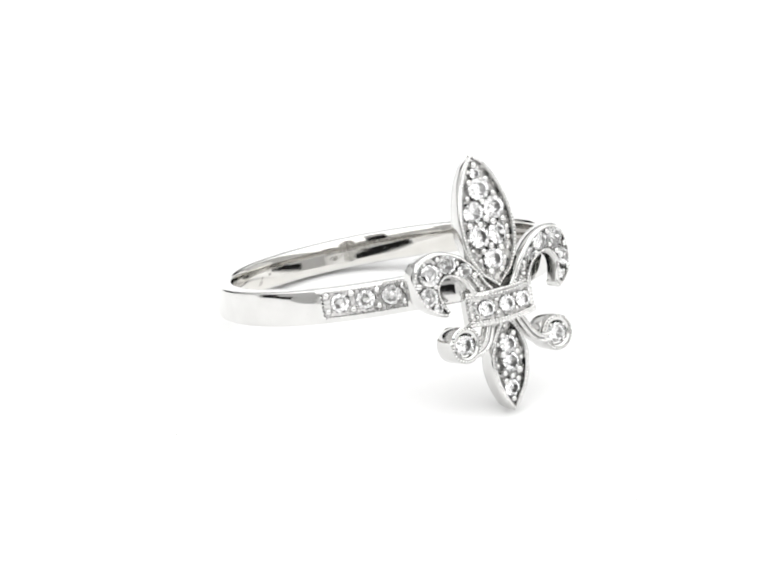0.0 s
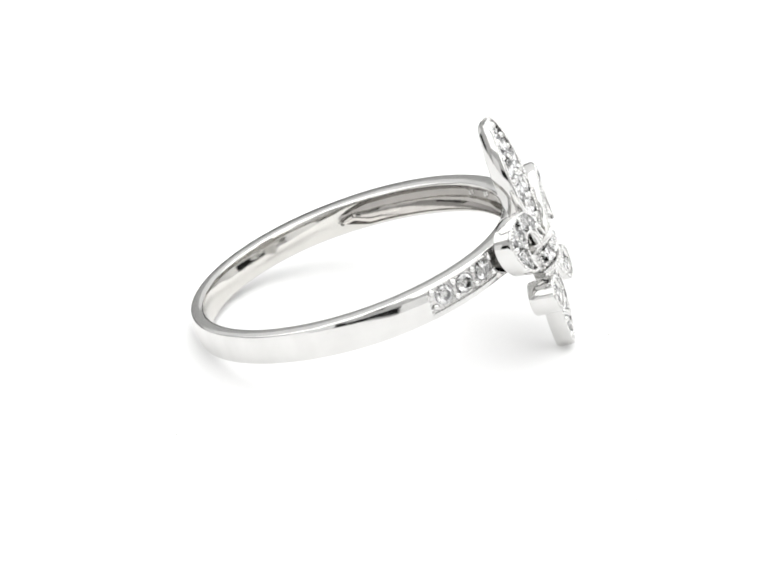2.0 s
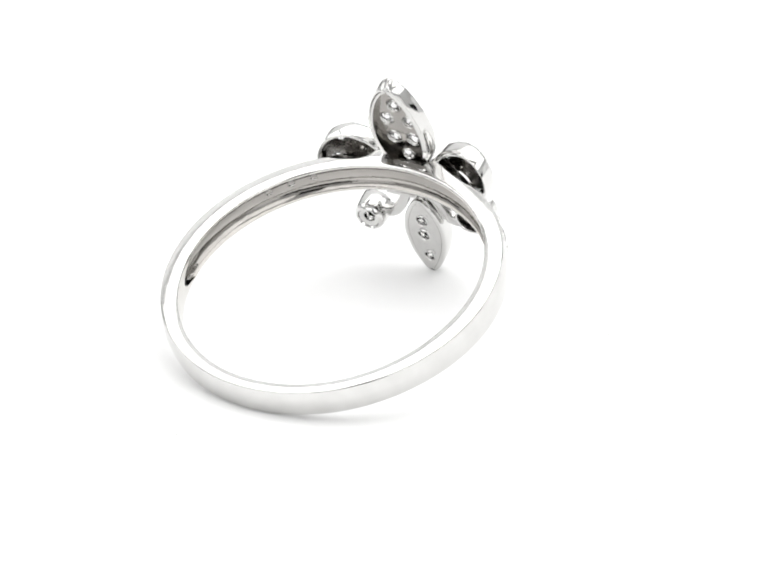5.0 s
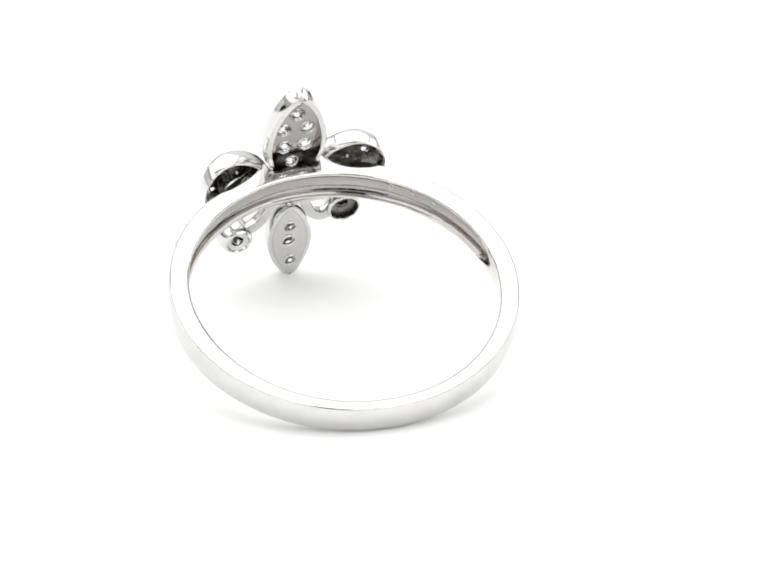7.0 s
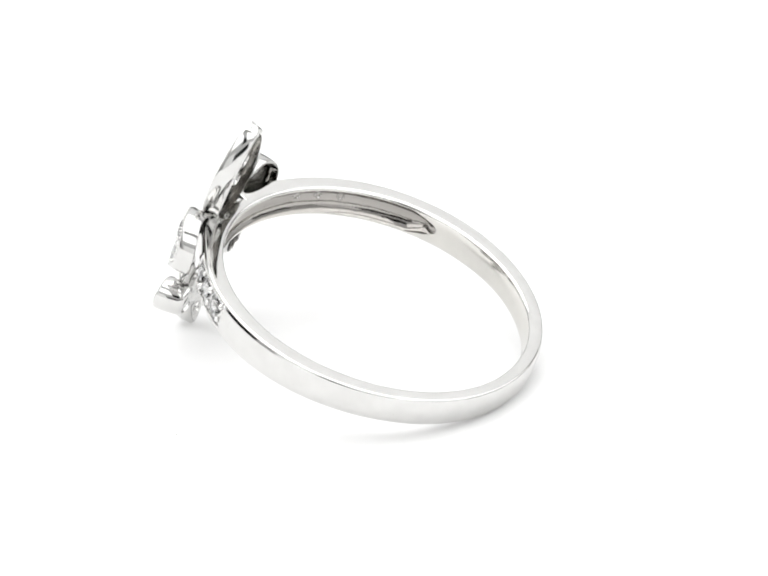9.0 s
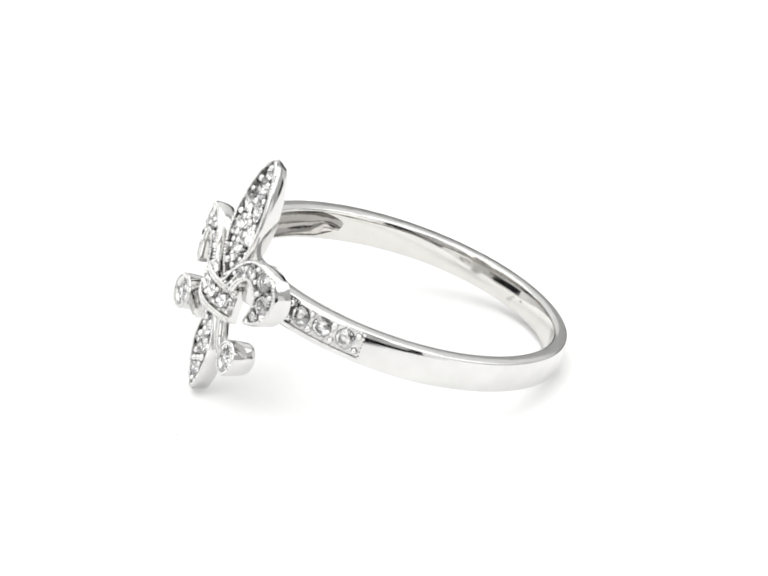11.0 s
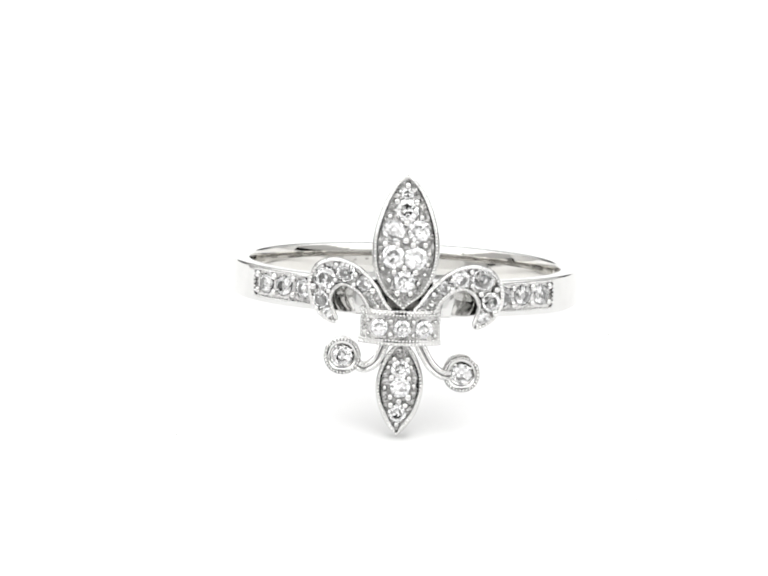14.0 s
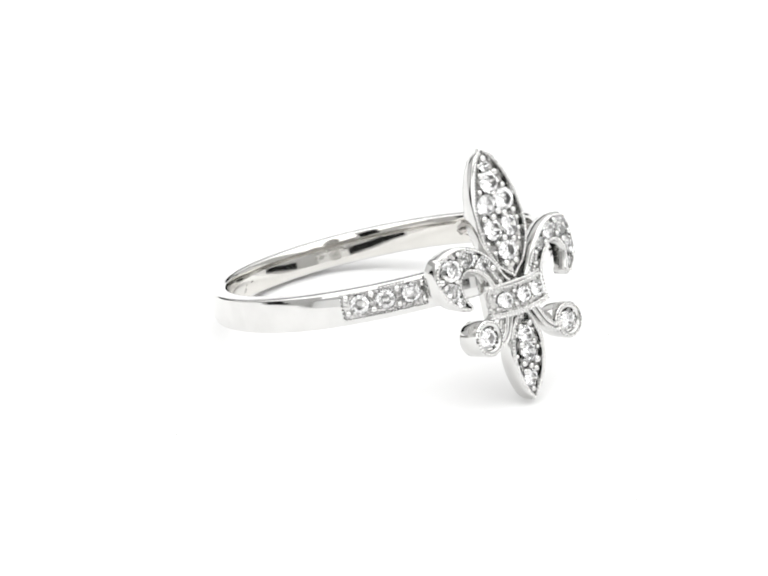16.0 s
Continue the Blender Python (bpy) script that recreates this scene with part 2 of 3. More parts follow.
def pierce(verts, faces, floor, rows, k, stones, zf, zb, back_kind=2, taper=1.0):
    """Swap the plain floor and back of a strip for sheets with a tapered hole under each stone."""
    faces = [f for i, f in enumerate(faces) if i not in floor]
    front = [verts[i * rows + 6][:2] for i in range(k)] + [verts[i * rows + 7][:2] for i in reversed(range(k))]
    rear = [verts[i * rows + 16][:2] for i in range(k)] + [verts[i * rows + 15][:2] for i in reversed(range(k))]
    holes = []
    for n, (x, y, r) in enumerate(stones):
        far = min(math.hypot(x - a, y - b) for a, b in front + rear) - 0.04
        near = min([math.hypot(x - a, y - b) / 2 - 0.02 for m, (a, b, _) in enumerate(stones) if m != n] + [9])
        q = min(0.86 * r, far, near)
        if q > 0.1:
            holes.append((x, y, q))
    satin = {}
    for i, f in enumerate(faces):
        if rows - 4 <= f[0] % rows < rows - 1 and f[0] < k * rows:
            # inner back walls: shade put into a darker gold
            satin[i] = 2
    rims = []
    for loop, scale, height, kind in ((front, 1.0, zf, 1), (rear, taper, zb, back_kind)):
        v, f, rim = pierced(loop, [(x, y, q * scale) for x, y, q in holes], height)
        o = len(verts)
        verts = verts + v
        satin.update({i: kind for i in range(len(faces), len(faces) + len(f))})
        faces = faces + [tuple(o + i for i in t) for t in f]
        rims.append([[o + i for i in loop_] for loop_ in rim])
    for a, b in zip(*rims):
        for i in range(14):
            j = (i + 1) % 14
            faces.append((a[i], a[j], b[j], b[i]))
    return verts, faces, satin


def rim_beads(name, parent, edge, other, front, inset, step=0.175, r=0.084, warp=None):
    k = len(edge)
    path = []
    for i in range(k):
        a, b = np.array(edge[i]), np.array(other[i])
        w = np.linalg.norm(b - a)
        d = (b - a) / max(w, 1e-6)
        q = a + d * min(inset, w * 0.4)
        bend = warp(q[0]) if warp else 0.0
        path.append((q[0], q[1], front(i / (k - 1)) - 0.015 + bend))
    return milgrain(name, parent, spaced(np.array(path), step), r)


def bead_fill(loop, stones, beads, gap=0.30):
    """More grains in the free places of a pave floor."""
    out = list(beads)
    xs, ys = [p[0] for p in loop], [p[1] for p in loop]
    for _ in range(900):
        p = (random.uniform(min(xs), max(xs)), random.uniform(min(ys), max(ys)))
        if not inside(p, loop) or min(math.hypot(p[0] - a, p[1] - b) for a, b in loop) < 0.10:
            continue
        if any(math.hypot(p[0] - x, p[1] - y) < r * 1.14 + 0.07 for x, y, r in stones):
            continue
        if any(math.hypot(p[0] - x, p[1] - y) < gap for x, y in out):
            continue
        out.append(p)
    return out[len(beads):]


def ease(x):
    x = min(max(x, 0.0), 1.0)
    return x * x * (3 - 2 * x)


# ---- the band round the finger
def shank_radius(phi):
    """Outer and inner radius at an angle from the ornament."""
    back = ease((abs(phi) - radians(95)) / radians(75))
    # straight shoulders run up to the ornament, with a notch between them
    straight = 9.44 / math.cos(max(0.0, radians(33) - abs(phi)))
    rise = min(straight, 9.97) - 9.44
    notch = 1 - ease((abs(phi) - radians(7.5)) / radians(1.6))
    return 9.44 + rise - (rise + 0.36) * notch + 0.06 * back, 8.36 + 0.36 * back


def build_shank():
    verts, faces = [], []
    rows = 0
    edge = [7.4, 7.8, 8.2, 8.6, 9.0, 9.3, 29.3, 29.7, 57.0, 57.4]
    angles = sorted(set(np.linspace(-180, 180, 301)[:-1].tolist() + edge + [-a for a in edge]))
    count = len(angles)
    corner = [(0, 1), (0.08, 0.6), (0.3, 0.3), (0.6, 0.08), (1, 0)]
    for deg in angles:
        phi = radians(deg)
        ro, ri = shank_radius(phi)
        h, b = 0.79, 0.11
        # hollowed inside, longer on one side than the other
        end = (107 if deg > 0 else 89) - abs(deg)
        dip = 0.50 * ease(end / 7.0)
        ye = 0.62 * math.sqrt(min(max(end / 11.0, 0.0), 1.0)) if end < 11 else 0.62
        ye = max(ye, 0.05)
        sink = 0.42 if 29.5 < abs(deg) < 57.2 else 0.0
        half = [(ro + 0.095 - sink, 0.0), (ro + 0.088 - sink, 0.12), (ro + 0.077 - sink, 0.24), (ro + 0.062 - sink, 0.38), (ro + 0.043 - sink, 0.52), (ro + 0.03, 0.57)]
        half += [(ro - 1.4 * b * q, h - b * p) for q, p in corner]
        half += [(ri + 0.05 + 2.0 * b * q, h - b * p) for p, q in corner]
        half.append((ri + 0.05 * (0.5 * (ye + h - b) / h) ** 2, 0.5 * (ye + h - b)))
        for p in (1.0, 0.95, 0.88, 0.76, 0.6, 0.42, 0.22, 0.01):
            half.append((ri + 0.05 * (p * ye / h) ** 2 + dip * (1 - p * p) ** 0.75, p * ye))
        # the lower half is deeper than the upper, most of all beside the ornament
        low = 1.14 + 0.28 * (1 - ease((abs(deg) - 62) / 70))
        sect = half + [(r, -q * low) for r, q in reversed(half[1:])]
        rows = len(sect)
        for r, q in sect:
            verts.append((r * math.sin(phi), q, r * math.cos(phi)))
    for i in range(count):
        n = (i + 1) % count
        for j in range(rows):
            k = (j + 1) % rows
            faces.append((i * rows + j, i * rows + k, n * rows + k, n * rows + j))
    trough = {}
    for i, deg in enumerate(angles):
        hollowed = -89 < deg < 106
        # trough in the darker cast gold, the rest of the inside softly polished
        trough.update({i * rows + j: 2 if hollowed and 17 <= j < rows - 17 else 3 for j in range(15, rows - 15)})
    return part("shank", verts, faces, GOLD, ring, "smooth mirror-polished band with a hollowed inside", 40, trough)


shank = build_shank()


def build_shoulder(side):
    """The diamond-set stretch of the band on one side of the ornament."""
    p0, p1, count = radians(29.8), radians(56.9), 40
    mid = 9.2
    seats = [(mid * radians(d), -0.06, 0.46) for d in (51.2, 42.6, 34.2)]
    xs = np.linspace(mid * (p0 - 0.004), mid * (p1 + 0.004), 30)
    loop = [(x, -0.77) for x in xs] + [(x, 0.56) for x in reversed(xs)]
    verts, faces, rim = pierced(loop, seats, lambda x, y: 9.39)
    lower, more, rim2 = pierced(loop, [(x, y, 0.30) for x, y, r in seats], lambda x, y: 9.08)
    o = len(verts)
    verts, faces = verts + lower, faces + [tuple(o + i for i in t) for t in more]
    for a, b in zip(rim, rim2):
        faces += [(a[i], a[(i + 1) % 14], o + b[(i + 1) % 14], o + b[i]) for i in range(14)]
    verts = [(z * math.sin(side * x / mid), y, z * math.cos(side * x / mid)) for x, y, z in verts]
    sh = part("shoulder", verts, faces, SATIN, ring, "pave-set shoulder with a row of small diamonds")
    arc = [side * a for a in np.linspace(p0, p1, 60)]
    for y in (-0.82, 0.60):
        path = np.array([(9.47 * math.sin(a), y, 9.47 * math.cos(a)) for a in arc])
        milgrain("milgrain", sh, spaced(path, 0.175), 0.068)
    a = side * (p1 + 0.006)
    milgrain("milgrain", sh, spaced(np.array([(9.47 * math.sin(a), y, 9.47 * math.cos(a)) for y in np.linspace(-0.75, 0.55, 12)]), 0.17), 0.075)
    for n, deg in enumerate((51.2, 42.6, 34.2)):
        a = side * radians(deg)
        out = (math.sin(a), 0, math.cos(a))
        stone(sh, (9.43 * out[0], -0.06, 9.43 * out[2]), out, 0.56, n * 0.7 + side)
        for da in (-4.2, 4.2):
            b = a + radians(da)
            prongs(sh, [(9.43 * math.sin(b), y, 9.43 * math.cos(b)) for y in (-0.48, 0.36)], out, 0.19)
    return sh


for side in (-1, 1):
    build_shoulder(side)

OUT = (0, 0, 1)


def build_stamp():
    """Worn maker's punch inside the band: a dull patch and short strokes."""
    bits = [(161.2 + 0.55 * i, 0.16, y, hh) for i, (y, hh) in enumerate(((-0.30, 0.12), (-0.34, 0.16), (-0.26, 0.10), (-0.33, 0.15), (-0.27, 0.14)))]
    bits = [(a - 2.6, w, y, hh) for a, w, y, hh in bits] + [(165.8, 0.7, -0.08, 0.05), (161.3, 0.7, -0.12, 0.05), (158.9, 0.5, -0.15, 0.06)]
    verts, faces = [], []
    for deg, w, y, hh in bits:
        o = len(verts)
        for r in (8.78, 8.708):
            for q in (-hh, hh):
                for k in (-w, -w / 3, w / 3, w):
                    a = -radians(deg + k * (1.0 - 0.2 * (q > 0)))
                    verts.append((r * math.sin(a), y + q, r * math.cos(a)))
        for k in range(3):
            faces += [(o + k, o + k + 1, o + k + 5, o + k + 4), (o + 8 + k, o + 12 + k, o + 13 + k, o + 9 + k),
                      (o + k, o + 8 + k, o + 9 + k, o + k + 1), (o + 4 + k, o + 5 + k, o + 13 + k, o + 12 + k)]
        faces += [(o, o + 4, o + 12, o + 8), (o + 3, o + 11, o + 15, o + 7)]
    ob = part("stamp", verts, faces, CAST_SHADED, ring, "worn illegible punch marks inside the band")


build_stamp()


def azure_mesh(prof):
    """The raised lip round a hole under a stone."""
    v, f = [], []
    for i in range(14):
        a = 2 * math.pi * i / 14
        v += [(r * math.cos(a) * 0.001, r * math.sin(a) * 0.001, h * 0.001) for r, h in prof]
    for i in range(14):
        n = (i + 1) % 14
        f += [(i * 5 + j, i * 5 + (j + 1) % 5, n * 5 + (j + 1) % 5, n * 5 + j) for j in range(5)]
    return mesh_of("stone_opening", v, f, GOLD, 60)


OPENING = azure_mesh([(0.13, -0.06), (0.15, 0.02), (0.19, 0.05), (0.23, 0.03), (0.25, -0.06)])
RING = azure_mesh([(0.34, -0.12), (0.35, 0.03), (0.39, 0.08), (0.44, 0.04), (0.47, -0.06)])
for deg in (51.2, 42.6, 34.2, -34.2, -42.6, -51.2):
    a = radians(deg)
    piece("stone_opening", OPENING, shank, facing((8.84 * math.sin(a), 0.0, 8.84 * math.cos(a)), (-math.sin(a), 0, -math.cos(a)), 0.9))


# ---- the long upper petal
def build_petal(name, left, right, front, depth, hollow, stones, beads, label, floor, tuck=0.0, tip=0.0):
    l, r = smooth_path(left, 110), smooth_path(right, 110)
    v, f, fl = strip(l, r, front, depth, 0.33, 0.31, hollow, 0.11, tuck, tip, 0.27)
    along = (lambda y: min(max((y - l[0][1]) / (l[-1][1] - l[0][1]), 0), 1))
    thick = depth if callable(depth) else (lambda s: depth)
    rear = lambda y: front(along(y)) - thick(along(y)) + hollow
    sunk = lambda x, y: max(front(along(y)) - 0.31, rear(y) + 0.06)
    # kind 2 colours a hollow back as dark as its shade
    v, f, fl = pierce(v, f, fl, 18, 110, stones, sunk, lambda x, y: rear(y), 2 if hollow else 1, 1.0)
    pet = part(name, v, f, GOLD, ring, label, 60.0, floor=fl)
    for x, y, rad in stones:
        piece("stone_opening", RING, pet, facing((x, y, rear(y)), (0, 0, -1), rad / 0.5))
    rim_beads("milgrain", pet, l, r, front, 0.16)
    rim_beads("milgrain", pet, r, l, front, 0.16)
    for n, (x, y, rad) in enumerate(stones):
        stone(pet, (x, y, floor(y) - 0.08), OUT, rad * 1.24, n * 0.9)
    prongs(pet, [(x, y, floor(y) - 0.08) for x, y in beads], OUT, 0.20)
    k = len(l)
    loop = [tuple(v[i * 18 + 6][:2]) for i in range(0, k, 2)] + [tuple(v[i * 18 + 7][:2]) for i in reversed(range(0, k, 2))]
    prongs(pet, [(x, y, floor(y) - 0.20) for x, y in bead_fill(loop, stones, beads, 0.46)], OUT, 0.15)
    return pet


top_front = lambda s: 10.22 - 0.56 * s ** 1.6 - 0.22 * (max(0.0, s - 0.95) / 0.05) ** 2
top_floor = lambda y: top_front(min(max((y + 0.6) / 6.95, 0), 1))
build_petal("upper_petal",
            [(-0.08, -0.62), (-0.58, -0.25), (-1.06, 0.2), (-1.58, 1.3), (-1.73, 2.5), (-1.61, 3.6), (-1.26, 4.75), (-0.82, 5.65), (-0.48, 6.10), (-0.22, 6.28), (-0.02, 6.39)],
            [(0.16, -0.62), (0.66, -0.25), (1.16, 0.2), (1.70, 1.3), (1.86, 2.5), (1.74, 3.6), (1.38, 4.75), (0.92, 5.65), (0.53, 6.10), (0.23, 6.28), (0.02, 6.39)],
            top_front, lambda s: 0.72 + 0.28 * math.sin(math.pi * (0.1 + 0.85 * s)) - 0.38 * (max(0.0, s - 0.93) / 0.07) ** 2, 0.46,
            [(0.04, 5.42, 0.27), (0.05, 4.55, 0.52), (-0.62, 3.42, 0.50), (0.72, 3.46, 0.50), (-0.58, 2.08, 0.52), (0.62, 2.05, 0.52), (0.06, 0.78, 0.47)],
            [(-0.50, 5.0), (0.55, 5.0), (0.05, 3.88), (0.05, 2.95), (-1.05, 2.75), (1.10, 2.75), (0.02, 1.5), (-0.52, 1.28), (0.62, 1.28), (-0.85, 4.2), (0.85, 4.2),
             (-0.38, 2.72), (0.45, 2.72), (-0.3, 0.15), (0.4, 0.15), (0.04, 5.85)],
            "long pointed upper petal set with seven diamonds", top_floor, 0.13, 0.40)

low_front = lambda s: 10.22 - 0.36 * s ** 1.5 - 0.18 * (max(0.0, s - 0.95) / 0.05) ** 2
low_floor = lambda y: low_front(min(max((-2.55 - y) / 4.9, 0), 1))
build_petal("lower_petal",
            [(-0.15, -2.45), (-0.60, -2.95), (-0.98, -3.6), (-1.22, -4.35), (-1.25, -5.1), (-1.05, -6.0), (-0.62, -6.9), (-0.30, -7.28), (-0.08, -7.46)],
            [(0.25, -2.45), (0.70, -2.95), (1.04, -3.6), (1.25, -4.35), (1.25, -5.1), (0.98, -6.15), (0.46, -7.0), (0.18, -7.30), (-0.03, -7.46)],
            low_front, lambda s: 0.92 - 0.34 * (max(0.0, s - 0.93) / 0.07) ** 2, 0.0,
            [(0.04, -3.88, 0.43), (0.08, -4.86, 0.45), (-0.05, -6.28, 0.40)],
            [(-0.42, -4.38), (0.50, -4.38), (-0.45, -5.4), (0.50, -5.4), (0.02, -5.62), (-0.42, -5.85), (0.36, -5.85), (-0.06, -6.88), (-0.3, -3.35), (0.4, -3.35)],
            "short pointed lower petal set with three diamonds", low_floor)


# ---- the two curled side petals
def build_curl(outer, inner, front, stones, beads, label):
    l, r = smooth_path(outer, 60), smooth_path(inner, 60)
    v, f, fl = strip(l, r, front, 1.05, 0.25, 0.28, 0.63, 0.18, 0.12)
    # kind 4 paints the shade of the curl's hollow back
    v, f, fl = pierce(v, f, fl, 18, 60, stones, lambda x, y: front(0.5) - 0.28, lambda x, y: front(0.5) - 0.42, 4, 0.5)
    bend = lambda x: -0.026 * x * x - 0.13 * max(0.0, abs(x) - 3.7) ** 2
    v = [(x, y, z + bend(x)) for x, y, z in v]
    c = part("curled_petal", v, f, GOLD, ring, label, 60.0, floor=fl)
    # beaded ridge down the broad foot of the petal
    foot = [(0.5 * (l[i][0] + r[i][0]), 0.5 * (l[i][1] + r[i][1])) for i in range(1, 16)]
    milgrain("milgrain", c, spaced(np.array([(x, y, front(0.0) - 0.12 + bend(x)) for x, y in foot]), 0.17), 0.10)
    rim_beads("milgrain", c, l, r, front, 0.16, warp=bend)
    rim_beads("milgrain", c, r, l, front, 0.16, warp=bend)
    for n, (x, y, rad) in enumerate(stones):
        stone(c, (x, y, 10.50 + bend(x)), (0.052 * x + 0.26 * math.copysign(max(0.0, abs(x) - 3.7), x), 0, 1), rad * 1.2, n * 1.3)
    prongs(c, [(x, y, 10.50 + bend(x)) for x, y in beads], OUT, 0.18)
    loop = [tuple(v[i * 18 + 6][:2]) for i in range(0, 60, 2)] + [tuple(v[i * 18 + 7][:2]) for i in reversed(range(0, 60, 2))]
    prongs(c, [(x, y, 10.46 + bend(x)) for x, y in bead_fill(loop, stones, beads, 0.48)], OUT, 0.12)


curl_front = lambda s: 10.58
build_curl([(-0.45, -0.75), (-0.86, -0.28), (-1.40, 0.62), (-2.20, 1.42), (-3.15, 1.86), (-3.93, 1.91), (-4.71, 1.51), (-5.09, 0.62), (-4.97, -0.36), (-4.55, -1.08), (-4.05, -1.48), (-3.55, -1.62)],
           [(-1.90, -0.85), (-2.02, -0.52), (-2.28, -0.10), (-2.68, 0.22), (-3.18, 0.40), (-3.57, 0.16), (-3.72, -0.25), (-3.60, -0.72), (-3.36, -1.30)],
           curl_front, [(-4.15, 0.78, 0.50), (-3.08, 1.18, 0.46), (-4.36, -0.36, 0.42), (-2.10, 0.62, 0.36), (-3.95, -1.03, 0.24)],
           [(-3.6, 1.55), (-3.62, 0.72), (-4.75, 0.3), (-3.95, 0.12), (-2.55, 1.08), (-2.62, 0.55), (-4.55, -0.85), (-1.62, 0.25)],
           "curled side petal set with small diamonds")
build_curl([(0.48, -0.72), (0.86, -0.28), (1.42, 0.52), (2.20, 1.26), (3.03, 1.71), (3.91, 1.83), (4.80, 1.49), (5.30, 0.70), (5.38, -0.18), (5.04, -0.99), (4.50, -1.46), (3.92, -1.68)],
           [(1.86, -0.82), (2.00, -0.50), (2.28, -0.08), (2.68, 0.23), (3.20, 0.39), (3.66, 0.18), (3.92, -0.24), (3.88, -0.74), (3.70, -1.36)],
           curl_front, [(3.05, 1.02, 0.44), (4.22, 1.06, 0.50), (4.70, -0.15, 0.45), (2.15, 0.58, 0.34), (4.30, -1.0, 0.25)],
           [(3.62, 1.45), (3.68, 0.72), (4.95, 0.5), (4.15, 0.28), (2.6, 0.98), (2.62, 0.5), (4.9, -0.72), (1.65, 0.2)],
           "curled side petal set with small diamonds")


# ---- the collar across the middle
def build_collar():
    xs = np.linspace(-2.20, 2.06, 40)
    sag = lambda x: 0.09 * (1 - ((x + 0.07) / 2.13) ** 2)
    up = [(x, -0.62 - sag(x)) for x in xs]
    down = [(x, -2.52 - sag(x)) for x in xs]
    front = lambda s: 10.72 - 0.50 * (2 * s - 1) ** 2
    v, f, fl = strip(up, down, front, lambda s: 1.15 - 0.50 * (2 * s - 1) ** 2, 0.34, 0.22, 0.0)
    seats = [(x, -1.66, 0.47) for x in (-1.18, 0.05, 1.20)]
    flat = lambda x: front(min(max((x + 2.2) / 4.26, 0), 1))
    # back sheet and walls take the shade-darkened gold by default
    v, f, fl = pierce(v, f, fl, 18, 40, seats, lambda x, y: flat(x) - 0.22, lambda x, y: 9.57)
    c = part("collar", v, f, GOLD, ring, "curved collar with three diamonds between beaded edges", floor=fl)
    for inset in (0.08, 0.27):
        rim_beads("milgrain", c, up, down, front, inset)
        rim_beads("milgrain", c, down, up, front, inset)
    for x in (-2.12, 1.98):
        s = (x + 2.2) / 4.26
        milgrain("milgrain", c, spaced(np.array([(x, y, front(s) + 0.01) for y in np.linspace(-0.85, -2.42, 8)]), 0.17), 0.075)
    for n, x in enumerate((-1.18, 0.05, 1.20)):
        s = (x + 2.2) / 4.26
        out = (0.42 * (2 * s - 1), 0, 1)
        stone(c, (x, -1.66, front(s) - 0.06), out, 0.47, n * 0.8)
        for dx in (-0.58, 0.58):
            s2 = (x + dx + 2.2) / 4.26
            prongs(c, [(x + dx, y, front(s2) - 0.11) for y in (-1.3, -2.02)], out, 0.13)


build_collar()


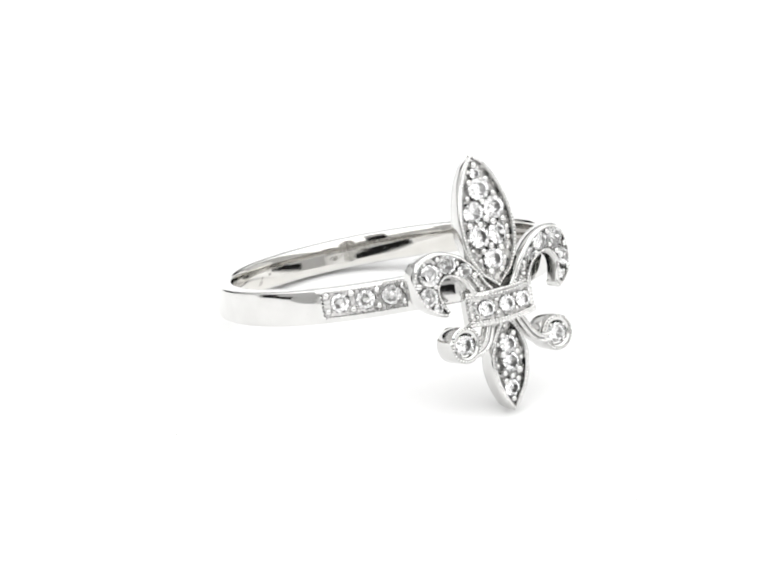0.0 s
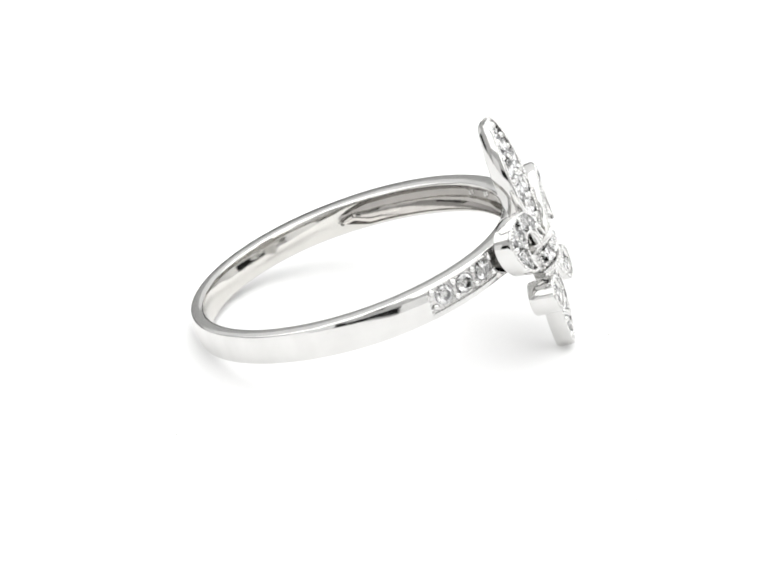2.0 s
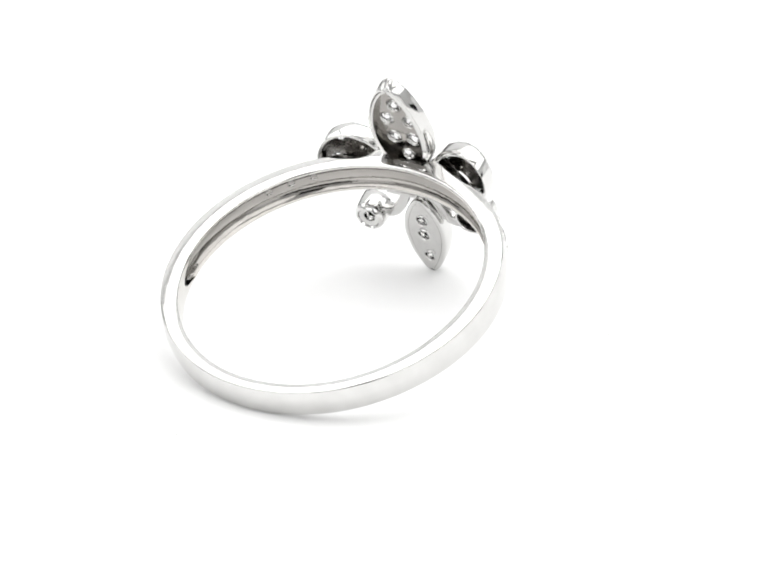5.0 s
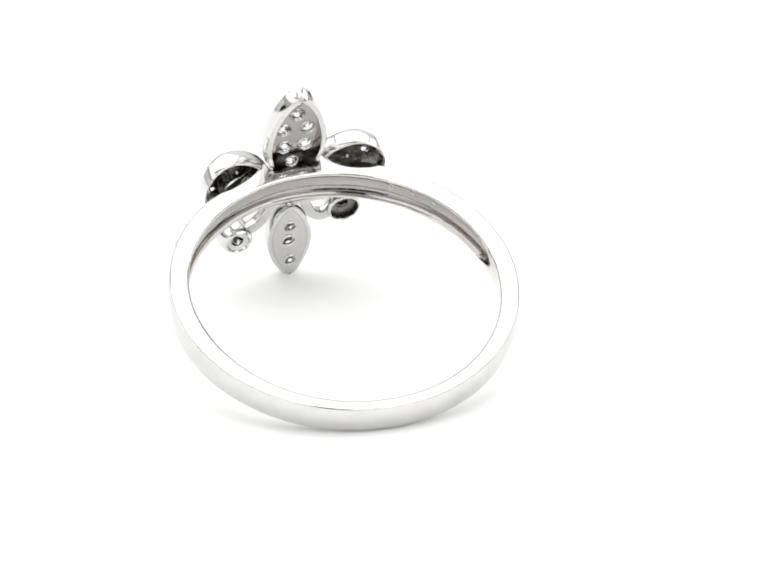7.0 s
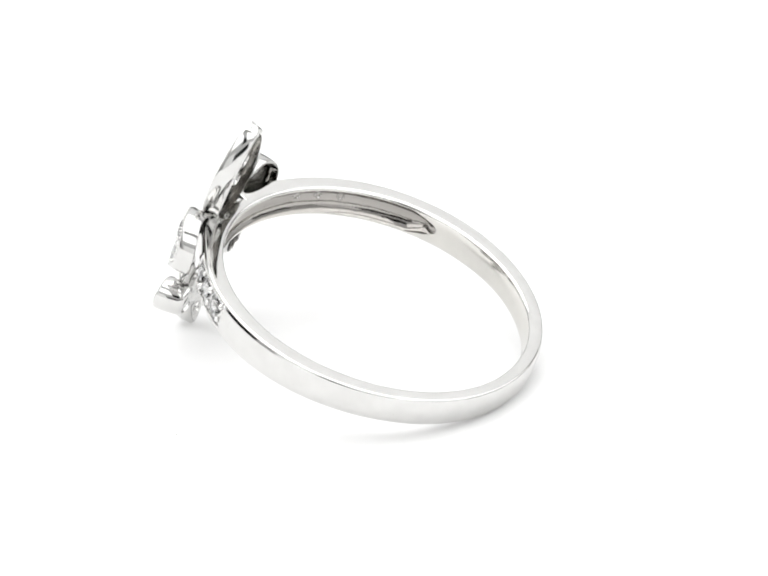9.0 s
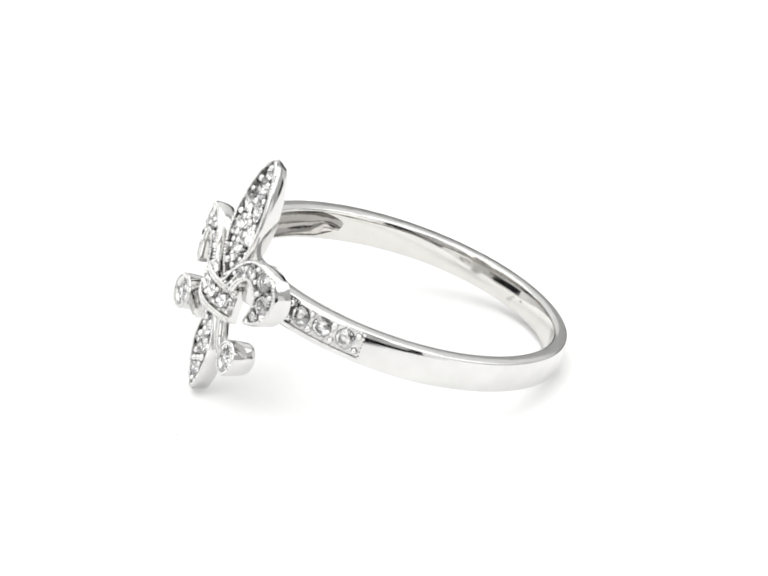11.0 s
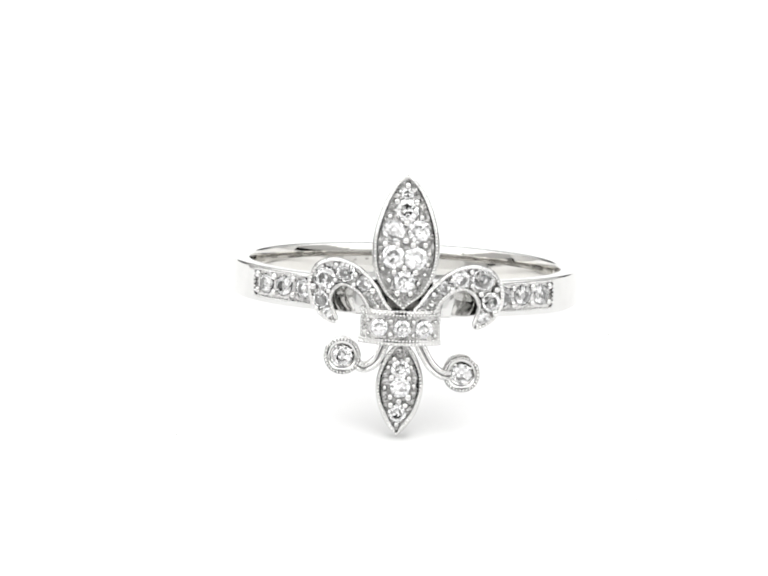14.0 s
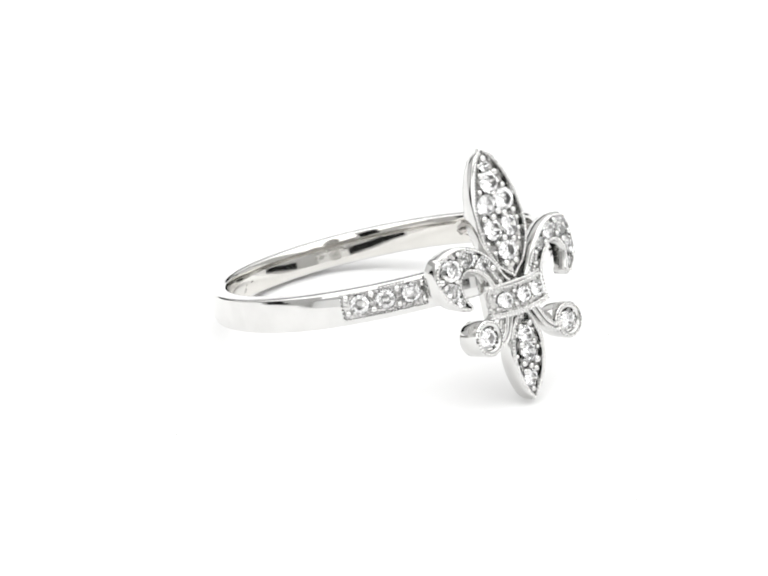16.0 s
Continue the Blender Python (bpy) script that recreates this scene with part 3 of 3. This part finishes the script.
# ---- the two cups on curved stems
def build_cup(x, y, z, radius, depth, stem, spin, tilt, hollow=0.42):
    end = z - depth
    m = 1 if hollow < 0.2 else 0  # the shallow cup has a rounder foot
    prof = [(0.50, z - 0.34), (0.54, z - 0.22), (0.62, z - 0.19), (0.65, z - 0.08), (0.69, z - 0.03), (radius - 0.25, z - 0.01), (radius - 0.16, z + 0.01), (radius - 0.05, z),
            (radius, z - 0.06), (radius - 0.01, z - 0.5), (radius - 0.04 - 0.04 * m, end + 0.12 + 0.20 * m), (radius - 0.09 - 0.08 * m, end + 0.03 + 0.06 * m), (radius - 0.15 - 0.13 * m, end), (radius - 0.2 - 0.13 * m, end),
            (radius - 0.24 - 0.13 * m, end + 0.06), (radius - 0.27 - 0.13 * m, end + hollow), (0.34, end + hollow + 0.08), (0.34, z - 0.55), (0.40, z - 0.40)]
    count, rows = 40, len(prof)
    verts = [(x + r * math.cos(2 * math.pi * i / count) + tilt[0] * (h - z), y + r * math.sin(2 * math.pi * i / count) + tilt[1] * (h - z), h) for i in range(count) for r, h in prof]
    faces = []
    for i in range(count):
        n = (i + 1) % count
        for j in range(rows):
            k = (j + 1) % rows
            faces.append((i * rows + j, i * rows + k, n * rows + k, n * rows + j))
    # shade inside the deep cup's open back, given as dark colour
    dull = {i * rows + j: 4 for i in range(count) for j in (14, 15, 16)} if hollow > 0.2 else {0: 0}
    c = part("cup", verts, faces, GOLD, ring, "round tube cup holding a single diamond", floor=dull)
    loop = np.array([(x + (radius - 0.12) * math.cos(a), y + (radius - 0.12) * math.sin(a), z + 0.03) for a in np.linspace(0, 2 * math.pi, 60)])
    milgrain("milgrain", c, spaced(loop, 0.17)[:-1], 0.075)
    stone(c, (x, y, z - 0.17), OUT, 0.56, spin)
    prongs(c, [(x + 0.58 * math.cos(a), y + 0.58 * math.sin(a), z - 0.09) for a in (0.6, 2.2, 3.7, 5.3)], OUT, 0.08)
    # stem
    mid = smooth_path(stem, 30)
    tan = np.gradient(mid, axis=0)
    nor = np.stack([-tan[:, 1], tan[:, 0]], 1) / np.linalg.norm(tan, axis=1)[:, None]
    l, r = mid + nor * 0.29, mid - nor * 0.29
    zf = lambda s: 10.22
    v, f, fl = strip(l, r, zf, 0.62, 0.17, 0.03, 0.0, 0.13)
    st = part("stem", v, f, GOLD, ring, "short curved stem carrying a cup")
    rim_beads("milgrain", st, l, r, zf, 0.13, 0.15, 0.065)
    rim_beads("milgrain", st, r, l, zf, 0.13, 0.15, 0.065)


build_cup(-3.08, -3.24, 10.75, 1.00, 1.50, [(-0.85, -2.45), (-1.02, -2.95), (-1.32, -3.55), (-1.85, -3.88), (-2.35, -3.75)], 0.4, (0.0, 0.0))
build_cup(3.28, -4.02, 10.16, 0.99, 1.50, [(0.95, -2.45), (1.18, -2.90), (1.62, -3.62), (2.15, -4.05), (2.70, -4.12)], 1.1, (0.10, -0.07), 0.12)


# ---- the bridge that carries the ornament on the band
def build_bridge():
    verts, faces = [], []
    outline = [(-0.7, -0.95), (0.7, -0.95), (0.9, -0.7), (0.9, 0.2), (0.7, 0.5), (-0.7, 0.5), (-0.9, 0.2), (-0.9, -0.7)]
    k = len(outline)
    for sc, z in ((0.92, 9.0), (1.0, 9.08), (1.0, 9.45), (0.9, 9.6)):
        verts += [(x * sc, -0.6 + (y + 0.6) * sc, z) for x, y in outline]
    for i in range(3):
        for j in range(k):
            n = (j + 1) % k
            faces.append((i * k + j, i * k + n, (i + 1) * k + n, (i + 1) * k + j))
    faces += [tuple(range(k)), tuple(3 * k + j for j in range(k))]
    # dark colour stands in for shade in the gap behind the ornament
    part("bridge", verts, faces, DEEP_SHADE, ring, "cast bridge behind the ornament")


build_bridge()


# ---- dust on the paper
def build_speck(x, y, r):
    v = [(x + r * math.cos(a) * k, y + r * math.sin(a), z) for z, q in ((0.0, 1.0), (r * 0.4, 0.6)) for a, k in
         ((i * math.pi / 3, q * (1.0 + 0.3 * math.sin(3.7 * i + x * 1000))) for i in range(6))]
    f = [tuple(range(6)), tuple(range(6, 12))] + [(i, (i + 1) % 6, 6 + (i + 1) % 6, 6 + i) for i in range(6)]
    tagged(new("dust_speck", mesh_of("dust_speck", v, f, SPECK, 0)), "tiny pale grey dust speck on white paper", "dust speck", "dust on the paper")


for x, y, r in ((-0.01037, -0.0102, 6e-05), (0.01294, 0.0017, 6e-05), (0.0139, -0.01792, 6e-05)):
    build_speck(x, y, r)


# ---------------------------------------------------------------- motion
def motions():
    walk(ring, [(t * 0.5, pose(0, 0, 0, 0, 0, SPIN * t * 0.5)) for t in range(33)])


motions()
